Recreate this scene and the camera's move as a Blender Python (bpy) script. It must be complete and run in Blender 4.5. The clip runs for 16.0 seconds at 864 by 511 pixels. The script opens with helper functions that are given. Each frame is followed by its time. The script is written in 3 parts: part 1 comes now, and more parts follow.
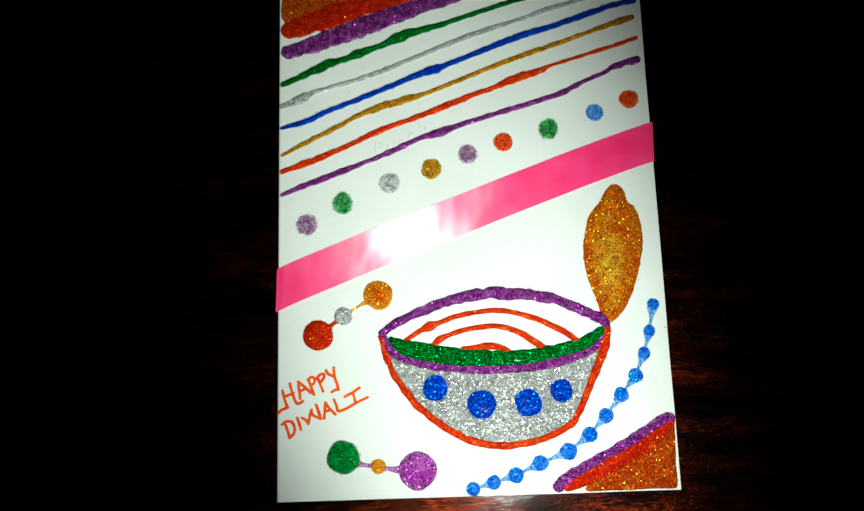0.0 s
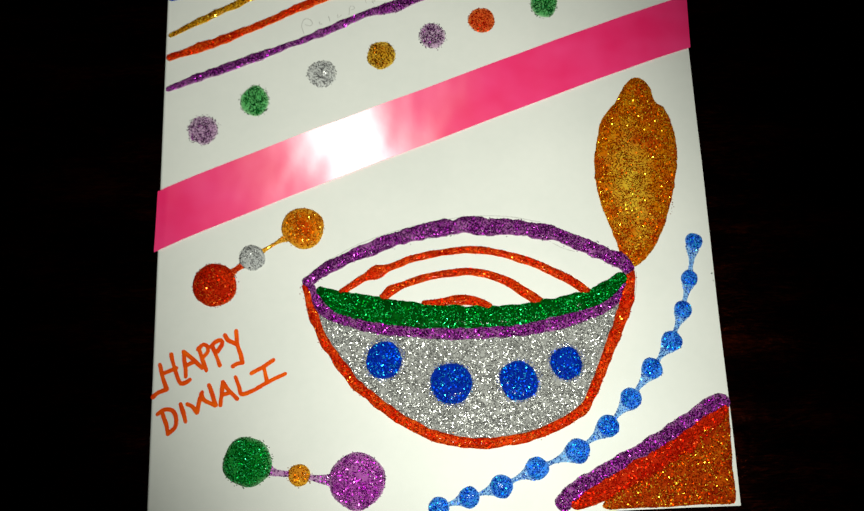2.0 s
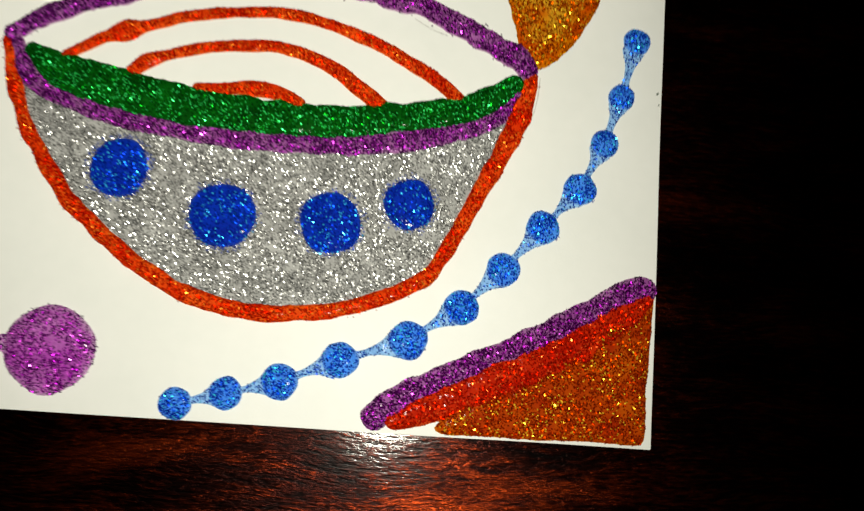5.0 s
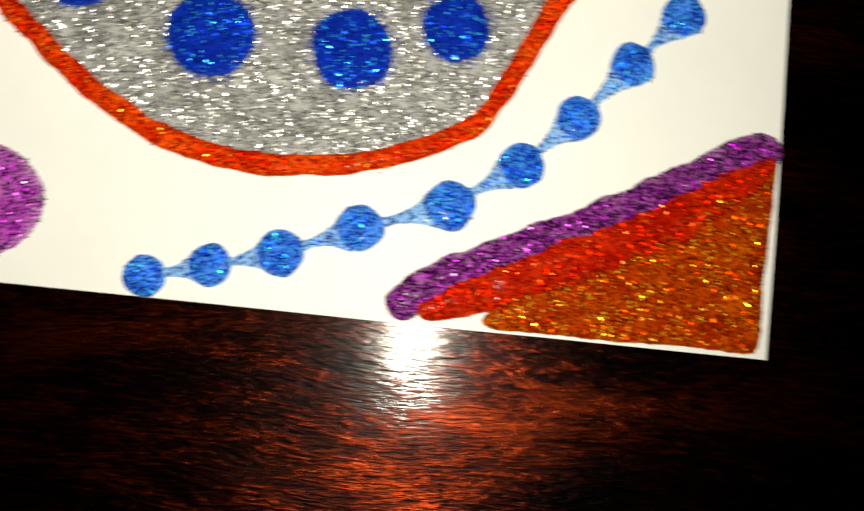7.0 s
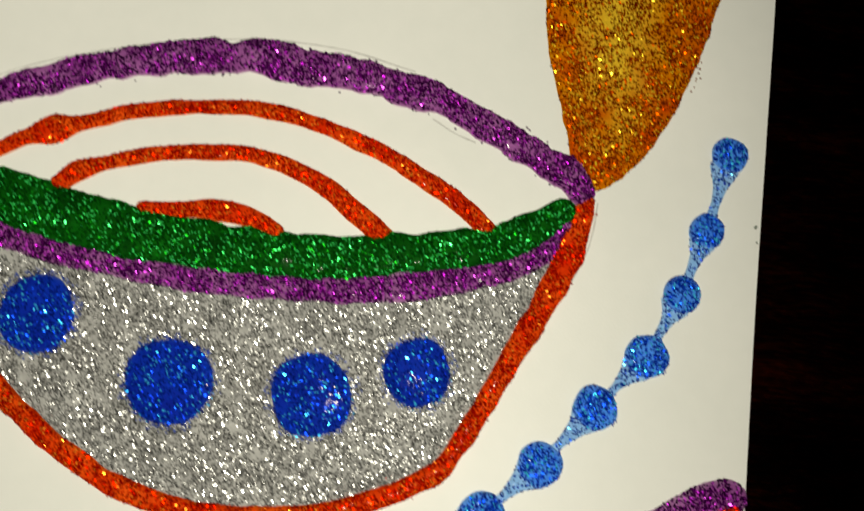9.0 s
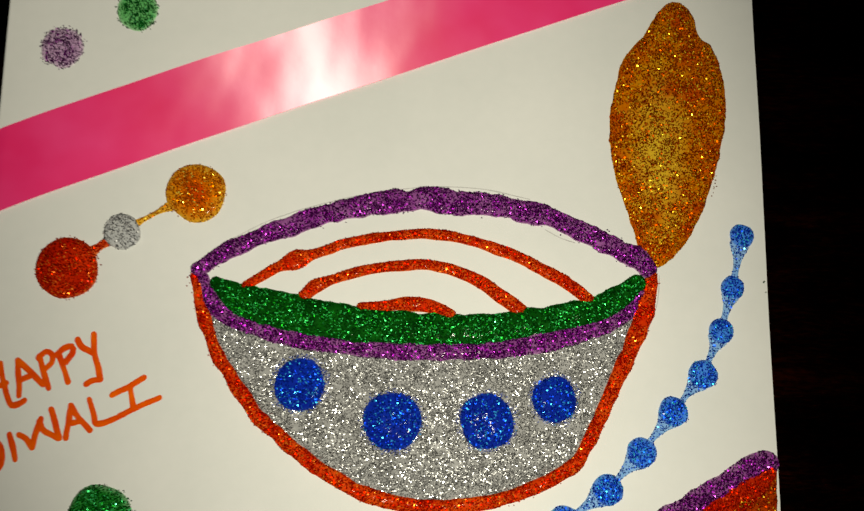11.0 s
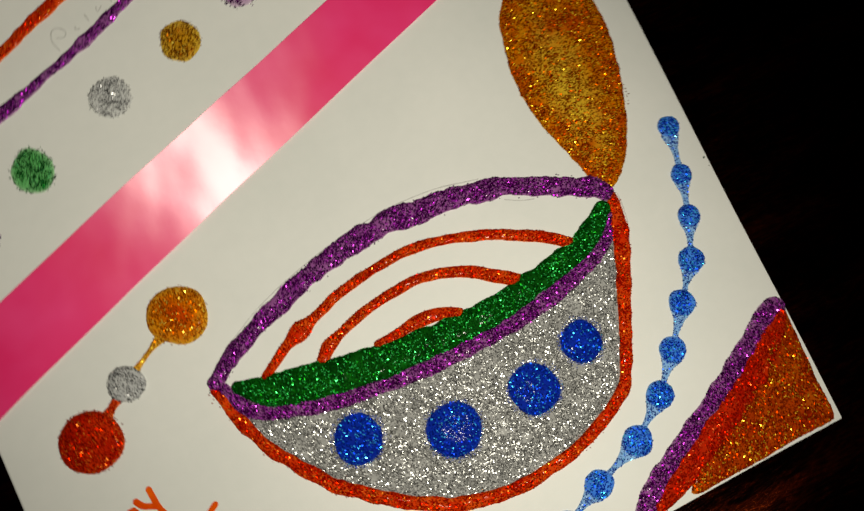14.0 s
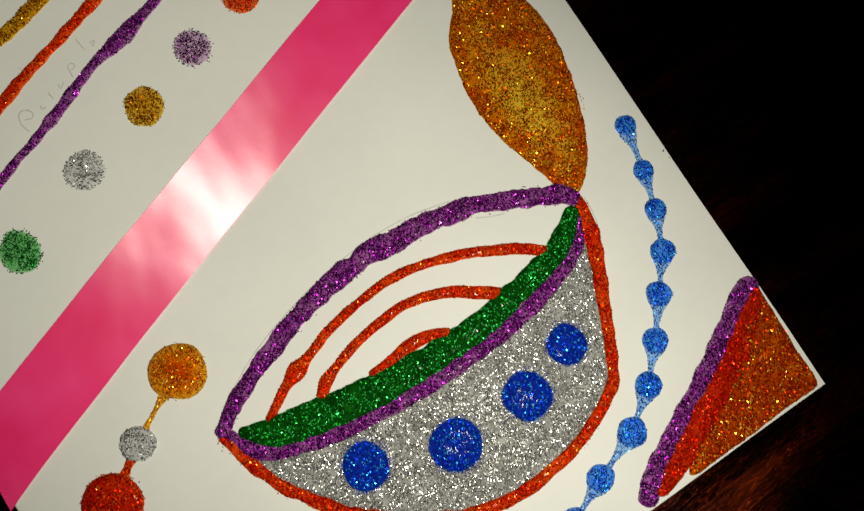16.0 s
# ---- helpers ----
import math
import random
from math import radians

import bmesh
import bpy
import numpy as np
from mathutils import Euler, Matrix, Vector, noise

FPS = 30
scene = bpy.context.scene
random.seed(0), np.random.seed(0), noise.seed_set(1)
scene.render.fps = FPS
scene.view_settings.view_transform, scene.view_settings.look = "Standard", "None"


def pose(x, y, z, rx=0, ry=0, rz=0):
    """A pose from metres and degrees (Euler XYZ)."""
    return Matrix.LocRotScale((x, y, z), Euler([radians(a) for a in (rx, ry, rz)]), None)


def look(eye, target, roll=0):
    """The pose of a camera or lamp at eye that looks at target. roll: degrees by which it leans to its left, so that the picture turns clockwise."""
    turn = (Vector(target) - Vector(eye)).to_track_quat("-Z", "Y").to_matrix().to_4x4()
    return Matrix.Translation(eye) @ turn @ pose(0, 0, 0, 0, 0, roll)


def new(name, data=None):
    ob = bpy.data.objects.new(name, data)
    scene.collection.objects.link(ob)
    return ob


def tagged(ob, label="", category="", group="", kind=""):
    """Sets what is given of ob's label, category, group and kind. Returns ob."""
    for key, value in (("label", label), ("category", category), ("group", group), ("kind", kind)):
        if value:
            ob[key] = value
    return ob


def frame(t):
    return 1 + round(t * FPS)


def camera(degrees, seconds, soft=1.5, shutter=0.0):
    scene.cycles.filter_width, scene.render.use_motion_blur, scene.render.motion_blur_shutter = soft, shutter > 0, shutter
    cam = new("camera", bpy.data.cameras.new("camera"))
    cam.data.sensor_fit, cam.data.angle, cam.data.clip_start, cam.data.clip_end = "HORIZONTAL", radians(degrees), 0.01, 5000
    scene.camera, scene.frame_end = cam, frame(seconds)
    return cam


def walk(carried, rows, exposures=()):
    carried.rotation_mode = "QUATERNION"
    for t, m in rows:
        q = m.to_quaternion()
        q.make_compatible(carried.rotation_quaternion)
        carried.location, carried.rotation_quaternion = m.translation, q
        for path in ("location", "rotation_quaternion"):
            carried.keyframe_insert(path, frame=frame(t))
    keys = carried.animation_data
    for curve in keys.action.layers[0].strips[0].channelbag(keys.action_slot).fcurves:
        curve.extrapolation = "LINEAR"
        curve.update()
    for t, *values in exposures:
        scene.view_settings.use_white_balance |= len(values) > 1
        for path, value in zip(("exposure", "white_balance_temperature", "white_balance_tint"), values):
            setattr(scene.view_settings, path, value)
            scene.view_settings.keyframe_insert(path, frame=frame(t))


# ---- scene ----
import collections

# ---- camera ----
ROWS = [
    (0.0, 0.0583, 0.0396, 0.2845, 10.09, 0.13, -1.75),
    (0.5, 0.0647, 0.0268, 0.2552, 12.45, 0.85, -1.40),
    (1.0, 0.0616, 0.0245, 0.2224, 12.84, -0.54, -1.52),
    (1.5, 0.0653, 0.0274, 0.2042, 10.24, -0.69, -2.07),
    (2.0, 0.0658, 0.0263, 0.1947, 11.82, -1.49, -2.04),
    (2.5, 0.0695, 0.0242, 0.1838, 9.42, -1.67, -1.01),
    (3.0, 0.0732, 0.0228, 0.1766, 9.68, -2.11, -0.14),
    (3.5, 0.0723, 0.0212, 0.1686, 9.75, -1.41, -0.08),
    (4.0, 0.0800, 0.0150, 0.1607, 11.20, -1.81, 1.10),
    (4.5, 0.0957, 0.0130, 0.1420, 9.31, -2.54, 3.12),
    (4.7, 0.1003, 0.0143, 0.1329, 8.00, -3.37, 3.79),
    (6.8, 0.1123, 0.0034, 0.0913, 4.57, -1.36, 4.25),
    (7.0, 0.1045, 0.0016, 0.0906, 4.27, -1.43, 5.81),
    (7.5, 0.0961, 0.0056, 0.0906, 3.74, -3.02, 7.98),
    (8.0, 0.1060, 0.0159, 0.0872, 3.69, -2.01, 9.02),
    (8.5, 0.1077, 0.0300, 0.0889, 5.36, -1.61, 7.56),
    (9.0, 0.1055, 0.0427, 0.0932, 5.47, -1.25, 5.89),
    (9.5, 0.0941, 0.0478, 0.0986, 5.17, -1.93, 4.35),
    (9.7, 0.0909, 0.0465, 0.1053, 5.59, -2.95, 3.80),
    (11.8, 0.0726, 0.0437, 0.1533, 8.41, -1.32, -0.72),
    (12.0, 0.0711, 0.0454, 0.1550, 8.04, -1.23, -0.94),
    (12.5, 0.0680, 0.0451, 0.1426, 6.11, -3.27, -3.45),
    (13.0, 0.0660, 0.0375, 0.1374, 6.16, -3.82, -7.89),
    (13.5, 0.0659, 0.0500, 0.1325, 5.55, -5.25, -13.66),
    (14.0, 0.0666, 0.0545, 0.1452, 7.20, -5.35, -25.72),
    (14.5, 0.0610, 0.0618, 0.1497, 7.50, -5.62, -30.79),
    (15.0, 0.0650, 0.0595, 0.1548, 7.95, -5.45, -33.09),
    (15.5, 0.0706, 0.0556, 0.1535, 6.90, -4.54, -33.68),
    (16.0, 0.0734, 0.0594, 0.1518, 6.57, -4.48, -33.15),
]
cam = camera(60.29, 16.0, soft=1.4, shutter=0.45)
EXPOSURES = [
    (0.0, 0.12, 6000, -8), (1.0, -0.05, 6200, -5), (2.0, -0.30, 6550, 1), (3.5, -0.48, 6850, 5), (4.7, -0.40, 6900, 5),
    (7.0, -0.12, 7250, 7), (8.0, -0.35, 7250, 6), (9.5, -0.64, 7300, 5), (12.0, -0.68, 7250, 6), (14.0, -0.80, 7200, 7), (16.0, -0.70, 7150, 6),
]
walk(cam, [(t, pose(*p)) for t, *p in ROWS], EXPOSURES)

# ---- light: a phone torch held over the card, in a dark room ----
world = bpy.data.worlds.new("night")
world.use_nodes = True
world.node_tree.nodes["Background"].inputs[0].default_value = (0.9, 0.8, 0.7, 1)
world.node_tree.nodes["Background"].inputs[1].default_value = 0.002
scene.world = world
torch = bpy.data.lights.new("torch", "SPOT")
torch.energy, torch.shadow_soft_size, torch.spot_size, torch.spot_blend = 4.3, 0.004, radians(79), 1.0
torch.color = (1.0, 0.98, 0.89)
new("torch", torch).matrix_world = look((0.106, -0.006, 0.27), (0.075, 0.072, 0.0)) @ Matrix.Diagonal((0.58, 1.0, 1.0, 1.0))


# ---- materials ----
def material(name):
    m = bpy.data.materials.new(name)
    m.use_nodes = True
    nt = m.node_tree
    return m, nt, nt.nodes["Principled BSDF"]


class Net:
    """Short names for the nodes of one material."""

    def __init__(self, nt):
        self.nt = nt

    def node(self, kind, **props):
        n = self.nt.nodes.new(kind)
        for key, value in props.items():
            setattr(n, key, value)
        return n

    def put(self, socket, value):
        if hasattr(value, "is_output"):
            self.nt.links.new(value, socket)
        else:
            socket.default_value = value

    def math(self, op, a, b=0.0, c=0.0, clamp=False):
        n = self.node("ShaderNodeMath", operation=op, use_clamp=clamp)
        for s, v in zip(n.inputs, (a, b, c)):
            self.put(s, v)
        return n.outputs[0]

    def vec(self, op, a, b=(0, 0, 0)):
        n = self.node("ShaderNodeVectorMath", operation=op)
        self.put(n.inputs[0], a)
        self.put(n.inputs["Scale"] if op == "SCALE" else n.inputs[1], b)
        return n.outputs[0]

    def mix(self, fac, a, b):
        n = self.node("ShaderNodeMix", data_type="RGBA")
        for s, v in zip((n.inputs[0], n.inputs[6], n.inputs[7]), (fac, a, b)):
            self.put(s, v)
        return n.outputs[2]

    def place(self, scale=(1, 1, 1), shift=(0, 0, 0)):
        n = self.node("ShaderNodeMapping")
        self.put(n.inputs[0], self.node("ShaderNodeTexCoord").outputs["Object"])
        n.inputs[1].default_value, n.inputs[3].default_value = shift, scale
        return n.outputs[0]

    def noise(self, where, scale, detail=3.0, rough=0.5):
        n = self.node("ShaderNodeTexNoise")
        self.put(n.inputs["Vector"], where)
        n.inputs["Scale"].default_value, n.inputs["Detail"].default_value, n.inputs["Roughness"].default_value = scale, detail, rough
        return n.outputs[0]

    def ramp(self, fac, *stops):
        n = self.node("ShaderNodeValToRGB")
        self.put(n.inputs[0], fac)
        for _ in stops[2:]:
            n.color_ramp.elements.new(0.5)
        for e, (at, col) in zip(n.color_ramp.elements, stops):
            e.position, e.color = at, (*col, 1)
        return n.outputs[0]

    def bump(self, height, strength, distance, normal=None):
        n = self.node("ShaderNodeBump")
        n.inputs["Strength"].default_value, n.inputs["Distance"].default_value = strength, distance
        self.put(n.inputs["Height"], height)
        if normal:
            self.put(n.inputs["Normal"], normal)
        return n.outputs[0]


def rgba(c):
    return (*c, 1.0)


Glitter = collections.namedtuple("Glitter", "gel flake density clump size tilt thin stray")


def glitter(name, gel, gel2, pale, dark, bright, spark, sparks=0.07, density=20.0, clump=0.6, size=0.185, tilt=0.26, thin=0.3, stray=0.04, metal=0.42, shine=0.25, core=None):
    """Tinted clear glue, and the foil flakes that lie in it at all angles."""
    m, nt, bsdf = material(name + "_glue")
    k = Net(nt)
    where = k.place()
    wide = k.noise(where, 190.0, 3.0)
    tint = k.mix(k.math("MULTIPLY_ADD", wide, 3.0, -1.0, clamp=True), rgba(gel), rgba(gel2))
    if core:
        cx, cy, rx, ry, middle = core
        off = k.vec("MULTIPLY", k.vec("SUBTRACT", k.node("ShaderNodeTexCoord").outputs["Object"], (cx, cy, 0)), (1 / rx, 1 / ry, 0))
        far = k.node("ShaderNodeVectorMath", operation="LENGTH")
        k.put(far.inputs[0], off)
        near = k.math("SUBTRACT", k.math("MULTIPLY_ADD", k.noise(where, 260.0, 3.0), 1.6, 0.35), far.outputs["Value"], clamp=True)
        tint = k.mix(near, tint, rgba(middle))
    # where the glue runs thin at its edge the paper shows through
    axis = k.node("ShaderNodeSeparateXYZ")
    k.put(axis.inputs[0], where)
    depth = k.math("MULTIPLY", axis.outputs[2], 1000.0 / thin, clamp=True)
    tint = k.mix(depth, rgba(pale), tint)
    fine = k.noise(where, 2600.0, 2.0)
    k.put(bsdf.inputs["Base Color"], k.mix(k.math("MULTIPLY_ADD", fine, 2.4, -0.85, clamp=True), tint, k.mix(0.28, tint, rgba(dark))))
    bsdf.inputs["Roughness"].default_value, bsdf.inputs["Specular IOR Level"].default_value = 0.6, 0.02
    bsdf.inputs["Coat Weight"].default_value, bsdf.inputs["Coat Roughness"].default_value = 0.045, 0.08
    k.put(bsdf.inputs["Coat Normal"], k.bump(k.math("ADD", k.noise(where, 700.0, 2.0), k.math("MULTIPLY", k.noise(where, 240.0, 2.0), 2.0)), 0.30, 0.0004))

    foil, nt, bsdf = material(name + "_flakes")
    k = Net(nt)
    chance = k.node("ShaderNodeNewGeometry").outputs["Random Per Island"]
    # a share of flakes takes the spark colour: glints painted into the foil
    tone = k.ramp(chance, (0.0, dark), (0.45, [0.75 * d + 0.25 * b for d, b in zip(dark, bright)]), (0.999 - sparks, bright), (1.0 - sparks, spark))
    k.put(bsdf.inputs["Base Color"], tone)
    bsdf.inputs["Metallic"].default_value = metal
    k.put(bsdf.inputs["Roughness"], k.math("MULTIPLY_ADD", k.noise(k.place(), 900.0, 1.0), 0.12, shine - 0.06))
    bsdf.inputs["Specular IOR Level"].default_value = 0.0
    return Glitter(m, foil, density, clump, size, tilt, thin, stray)


PURPLE = glitter("purple_glitter", (0.36, 0.12, 0.36), (0.23, 0.04, 0.24), (0.58, 0.36, 0.56), (0.013, 0.001, 0.018), (0.16, 0.004, 0.19), (0.90, 0.08, 1.0), 0.08, density=25.0, clump=0.8, size=0.2, thin=0.45, metal=0.5)
PALE_PURPLE = glitter("sparse_purple_glitter", (0.50, 0.16, 0.50), (0.38, 0.06, 0.40), (0.66, 0.44, 0.66), (0.022, 0.001, 0.030), (0.32, 0.006, 0.38), (1.0, 0.14, 1.0), 0.15, density=22.0, clump=0.9, thin=0.9, metal=0.5)
DOT_PURPLE = glitter("dusted_purple_glitter", (0.60, 0.42, 0.60), (0.54, 0.33, 0.54), (0.74, 0.66, 0.74), (0.018, 0.001, 0.022), (0.12, 0.004, 0.13), (0.6, 0.08, 0.6), 0.04, density=17.0, clump=0.8, size=0.195, thin=0.2, stray=0.3)
RED = glitter("red_glitter", (0.80, 0.088, 0.008), (0.66, 0.022, 0.002), (0.84, 0.24, 0.06), (0.24, 0.002, 0.0005), (0.66, 0.010, 0.001), (1.0, 0.28, 0.03), 0.07, density=20.0, clump=0.8, thin=0.35)
DEEP_RED = glitter("deep_red_glitter", (0.58, 0.028, 0.003), (0.42, 0.008, 0.001), (0.76, 0.16, 0.04), (0.16, 0.002, 0.0005), (0.56, 0.008, 0.001), (1.0, 0.14, 0.03), 0.05, density=18.0, clump=0.8, thin=0.3)
GOLD = glitter("gold_glitter", (0.62, 0.20, 0.002), (0.52, 0.060, 0.001), (0.64, 0.30, 0.01), (0.11, 0.007, 0.0002), (0.46, 0.055, 0.0005), (1.0, 0.66, 0.04), 0.10, density=17.0, clump=0.8, thin=0.2, core=(0.1275, 0.085, 0.0062, 0.017, (0.74, 0.46, 0.03)))
BRONZE = glitter("bronze_glitter", (0.50, 0.078, 0.002), (0.36, 0.020, 0.001), (0.62, 0.22, 0.02), (0.12, 0.004, 0.0003), (0.42, 0.030, 0.0005), (1.0, 0.60, 0.04), 0.08, density=18.0, clump=0.8, thin=0.2)
AMBER = glitter("amber_glitter", (0.74, 0.27, 0.006), (0.64, 0.12, 0.002), (0.82, 0.46, 0.04), (0.20, 0.024, 0.0005), (0.62, 0.12, 0.002), (1.0, 0.76, 0.10), 0.10, density=17.5, thin=1.2, core=(0.038, 0.0755, 0.0042, 0.0042, (0.62, 0.055, 0.001)))
DULL_GOLD = glitter("dull_gold_glitter", (0.64, 0.32, 0.008), (0.52, 0.20, 0.004), (0.76, 0.54, 0.08), (0.07, 0.010, 0.0005), (0.30, 0.07, 0.002), (1.0, 0.80, 0.12), density=16.0, clump=0.8, size=0.195, thin=0.3, stray=0.1)
CRIMSON = glitter("crimson_glitter", (0.64, 0.030, 0.003), (0.48, 0.008, 0.001), (0.80, 0.15, 0.04), (0.17, 0.002, 0.0005), (0.60, 0.014, 0.001), (1.0, 0.22, 0.03), 0.08, density=19.0, thin=0.6)
EMERALD = glitter("emerald_glitter", (0.03, 0.33, 0.055), (0.006, 0.19, 0.014), (0.30, 0.56, 0.32), (0.001, 0.025, 0.003), (0.002, 0.19, 0.014), (0.07, 0.95, 0.28), 0.09, density=24.0, thin=0.9, core=(0.0241, 0.0152, 0.0046, 0.0046, (0.004, 0.17, 0.012)))
GREEN = glitter("green_glitter", (0.002, 0.115, 0.006), (0.0005, 0.038, 0.002), (0.07, 0.30, 0.07), (0.0005, 0.016, 0.002), (0.001, 0.14, 0.006), (0.05, 0.95, 0.20), 0.11, density=22.0, clump=0.9, thin=0.3)
PALE_GREEN = glitter("sparse_green_glitter", (0.16, 0.52, 0.18), (0.08, 0.40, 0.10), (0.46, 0.72, 0.46), (0.001, 0.026, 0.004), (0.001, 0.13, 0.012), (0.1, 0.7, 0.25), 0.04, density=17.0, clump=0.8, size=0.195, thin=0.2, stray=0.25)
BLUE = glitter("blue_glitter", (0.001, 0.028, 0.44), (0.001, 0.012, 0.28), (0.03, 0.10, 0.42), (0.0008, 0.006, 0.16), (0.001, 0.050, 0.66), (0.04, 0.50, 1.0), 0.10, density=19.0, clump=0.8, thin=0.45, stray=0.28)
PALE_BLUE = glitter("sparse_blue_glitter", (0.07, 0.30, 0.95), (0.03, 0.18, 0.82), (0.24, 0.50, 0.94), (0.001, 0.014, 0.28), (0.001, 0.075, 0.76), (0.05, 0.68, 1.0), 0.12, density=18.0, clump=0.8, size=0.2, thin=0.6)
LINK_BLUE = glitter("thin_blue_glitter", (0.28, 0.54, 0.92), (0.22, 0.46, 0.88), (0.40, 0.62, 0.90), (0.001, 0.016, 0.24), (0.002, 0.08, 0.60), (0.12, 0.60, 1.0), 0.08, density=10.0, thin=0.3)
SILVER = glitter("silver_glitter", (0.50, 0.50, 0.50), (0.33, 0.33, 0.33), (0.44, 0.44, 0.44), (0.035, 0.035, 0.035), (0.46, 0.46, 0.46), (0.97, 0.97, 0.96), 0.15, density=31.0, clump=0.9, size=0.145, tilt=0.25, thin=0.2, metal=0.7)
PALE_SILVER = glitter("sparse_silver_glitter", (0.60, 0.61, 0.62), (0.50, 0.51, 0.53), (0.70, 0.71, 0.71), (0.02, 0.02, 0.02), (0.34, 0.34, 0.35), (0.95, 0.95, 0.95), 0.12, density=16.0, clump=0.8, size=0.185, thin=0.4, stray=0.15)


def paper_material():
    m, nt, bsdf = material("white_card")
    k = Net(nt)
    where = k.place()
    fine, broad, fibre = k.noise(where, 2500.0, 4.0), k.noise(where, 35.0, 3.0), k.noise(where, 420.0, 4.0)
    tone = k.math("ADD", k.math("MULTIPLY", broad, 0.75), k.math("MULTIPLY", fibre, 0.25))
    k.put(bsdf.inputs["Base Color"], k.ramp(tone, (0.3, (0.76, 0.775, 0.76)), (0.7, (0.84, 0.845, 0.83))))
    bsdf.inputs["Roughness"].default_value = 0.5
    k.put(bsdf.inputs["Normal"], k.bump(k.math("ADD", fine, k.math("MULTIPLY", broad, 6.0)), 0.2, 0.00008))
    return m


def ribbon_material():
    """Satin: a bright dyed weave under a sheen that runs across the threads."""
    m, nt, bsdf = material("pink_satin")
    k = Net(nt)
    creases = k.noise(k.place((1.0, 1.2, 1.0)), 55.0, 3.0, 0.5)
    grain = k.noise(k.place(), 380.0, 3.0)
    bump = k.bump(k.math("ADD", creases, k.math("MULTIPLY", grain, 0.16)), 0.040, 0.0009)
    k.put(bsdf.inputs["Base Color"], k.ramp(creases, (0.3, (0.90, 0.015, 0.15)), (0.7, (0.96, 0.05, 0.24))))
    bsdf.inputs["Roughness"].default_value, bsdf.inputs["Specular IOR Level"].default_value = 0.6, 0.1
    k.put(bsdf.inputs["Normal"], bump)
    sheen = k.node("ShaderNodeBsdfAnisotropic")
    sheen.inputs["Color"].default_value = (0.31, 0.275, 0.285, 1)
    sheen.inputs["Roughness"].default_value, sheen.inputs["Anisotropy"].default_value, sheen.inputs["Rotation"].default_value = 0.44, 0.68, 0.0
    k.put(sheen.inputs["Normal"], bump)
    k.put(sheen.inputs["Tangent"], k.node("ShaderNodeTangent", direction_type="UV_MAP").outputs[0])
    both = k.node("ShaderNodeAddShader")
    k.put(both.inputs[0], bsdf.outputs[0])
    k.put(both.inputs[1], sheen.outputs[0])
    k.put(nt.nodes["Material Output"].inputs[0], both.outputs[0])
    return m


def wood_material():
    """Old varnished wood: nearly black red-brown with dark figure, short pores, and a warm sheen under a clear gloss."""
    m, nt, bsdf = material("dark_varnished_wood")
    k = Net(nt)
    sway = k.noise(k.place((9.0, 22.0, 9.0)), 3.0, 2.0)
    bent = k.node("ShaderNodeCombineXYZ")
    k.put(bent.inputs[1], k.math("MULTIPLY", sway, 0.005))
    where = k.vec("ADD", k.node("ShaderNodeTexCoord").outputs["Object"], bent.outputs[0])
    grain = k.noise(k.vec("MULTIPLY", where, (90.0, 900.0, 90.0)), 1.0, 4.0, 0.6)
    pores = k.noise(k.vec("MULTIPLY", where, (420.0, 2600.0, 200.0)), 1.0, 3.0, 0.6)
    broad = k.noise(k.vec("MULTIPLY", where, (24.0, 75.0, 30.0)), 1.0, 4.0, 0.6)
    tone = k.math("ADD", k.math("MULTIPLY", k.math("ADD", k.math("MULTIPLY", grain, 0.4), k.math("MULTIPLY", pores, 0.6)), 0.55), k.math("MULTIPLY", broad, 0.5))
    k.put(bsdf.inputs["Base Color"], k.ramp(tone, (0.44, (0.0009, 0.0001, 0.0001)), (0.53, (0.010, 0.0008, 0.0001)), (0.68, (0.105, 0.0105, 0.0006))))
    bsdf.inputs["Metallic"].default_value = 0.97
    k.put(bsdf.inputs["Roughness"], k.math("ADD", 0.16, k.math("MULTIPLY", pores, 0.11)))
    relief = k.math("ADD", pores, k.math("MULTIPLY", grain, 0.4))
    k.put(bsdf.inputs["Normal"], k.bump(relief, 0.4, 0.0005))
    bsdf.inputs["Coat Weight"].default_value, bsdf.inputs["Coat Roughness"].default_value = 0.30, 0.11
    k.put(bsdf.inputs["Coat Normal"], k.bump(relief, 0.09, 0.0004))
    return m


def plain_material(name, low, high, rough, scale=20.0):
    m, nt, bsdf = material(name)
    k = Net(nt)
    n = k.noise(k.place(), scale, 5.0)
    k.put(bsdf.inputs["Base Color"], k.ramp(n, (0.3, low), (0.7, high)))
    bsdf.inputs["Roughness"].default_value = rough
    bsdf.inputs["Specular IOR Level"].default_value = 0.5 if rough < 0.75 else 0.12
    k.put(bsdf.inputs["Normal"], k.bump(n, 0.1, 0.001))
    return m


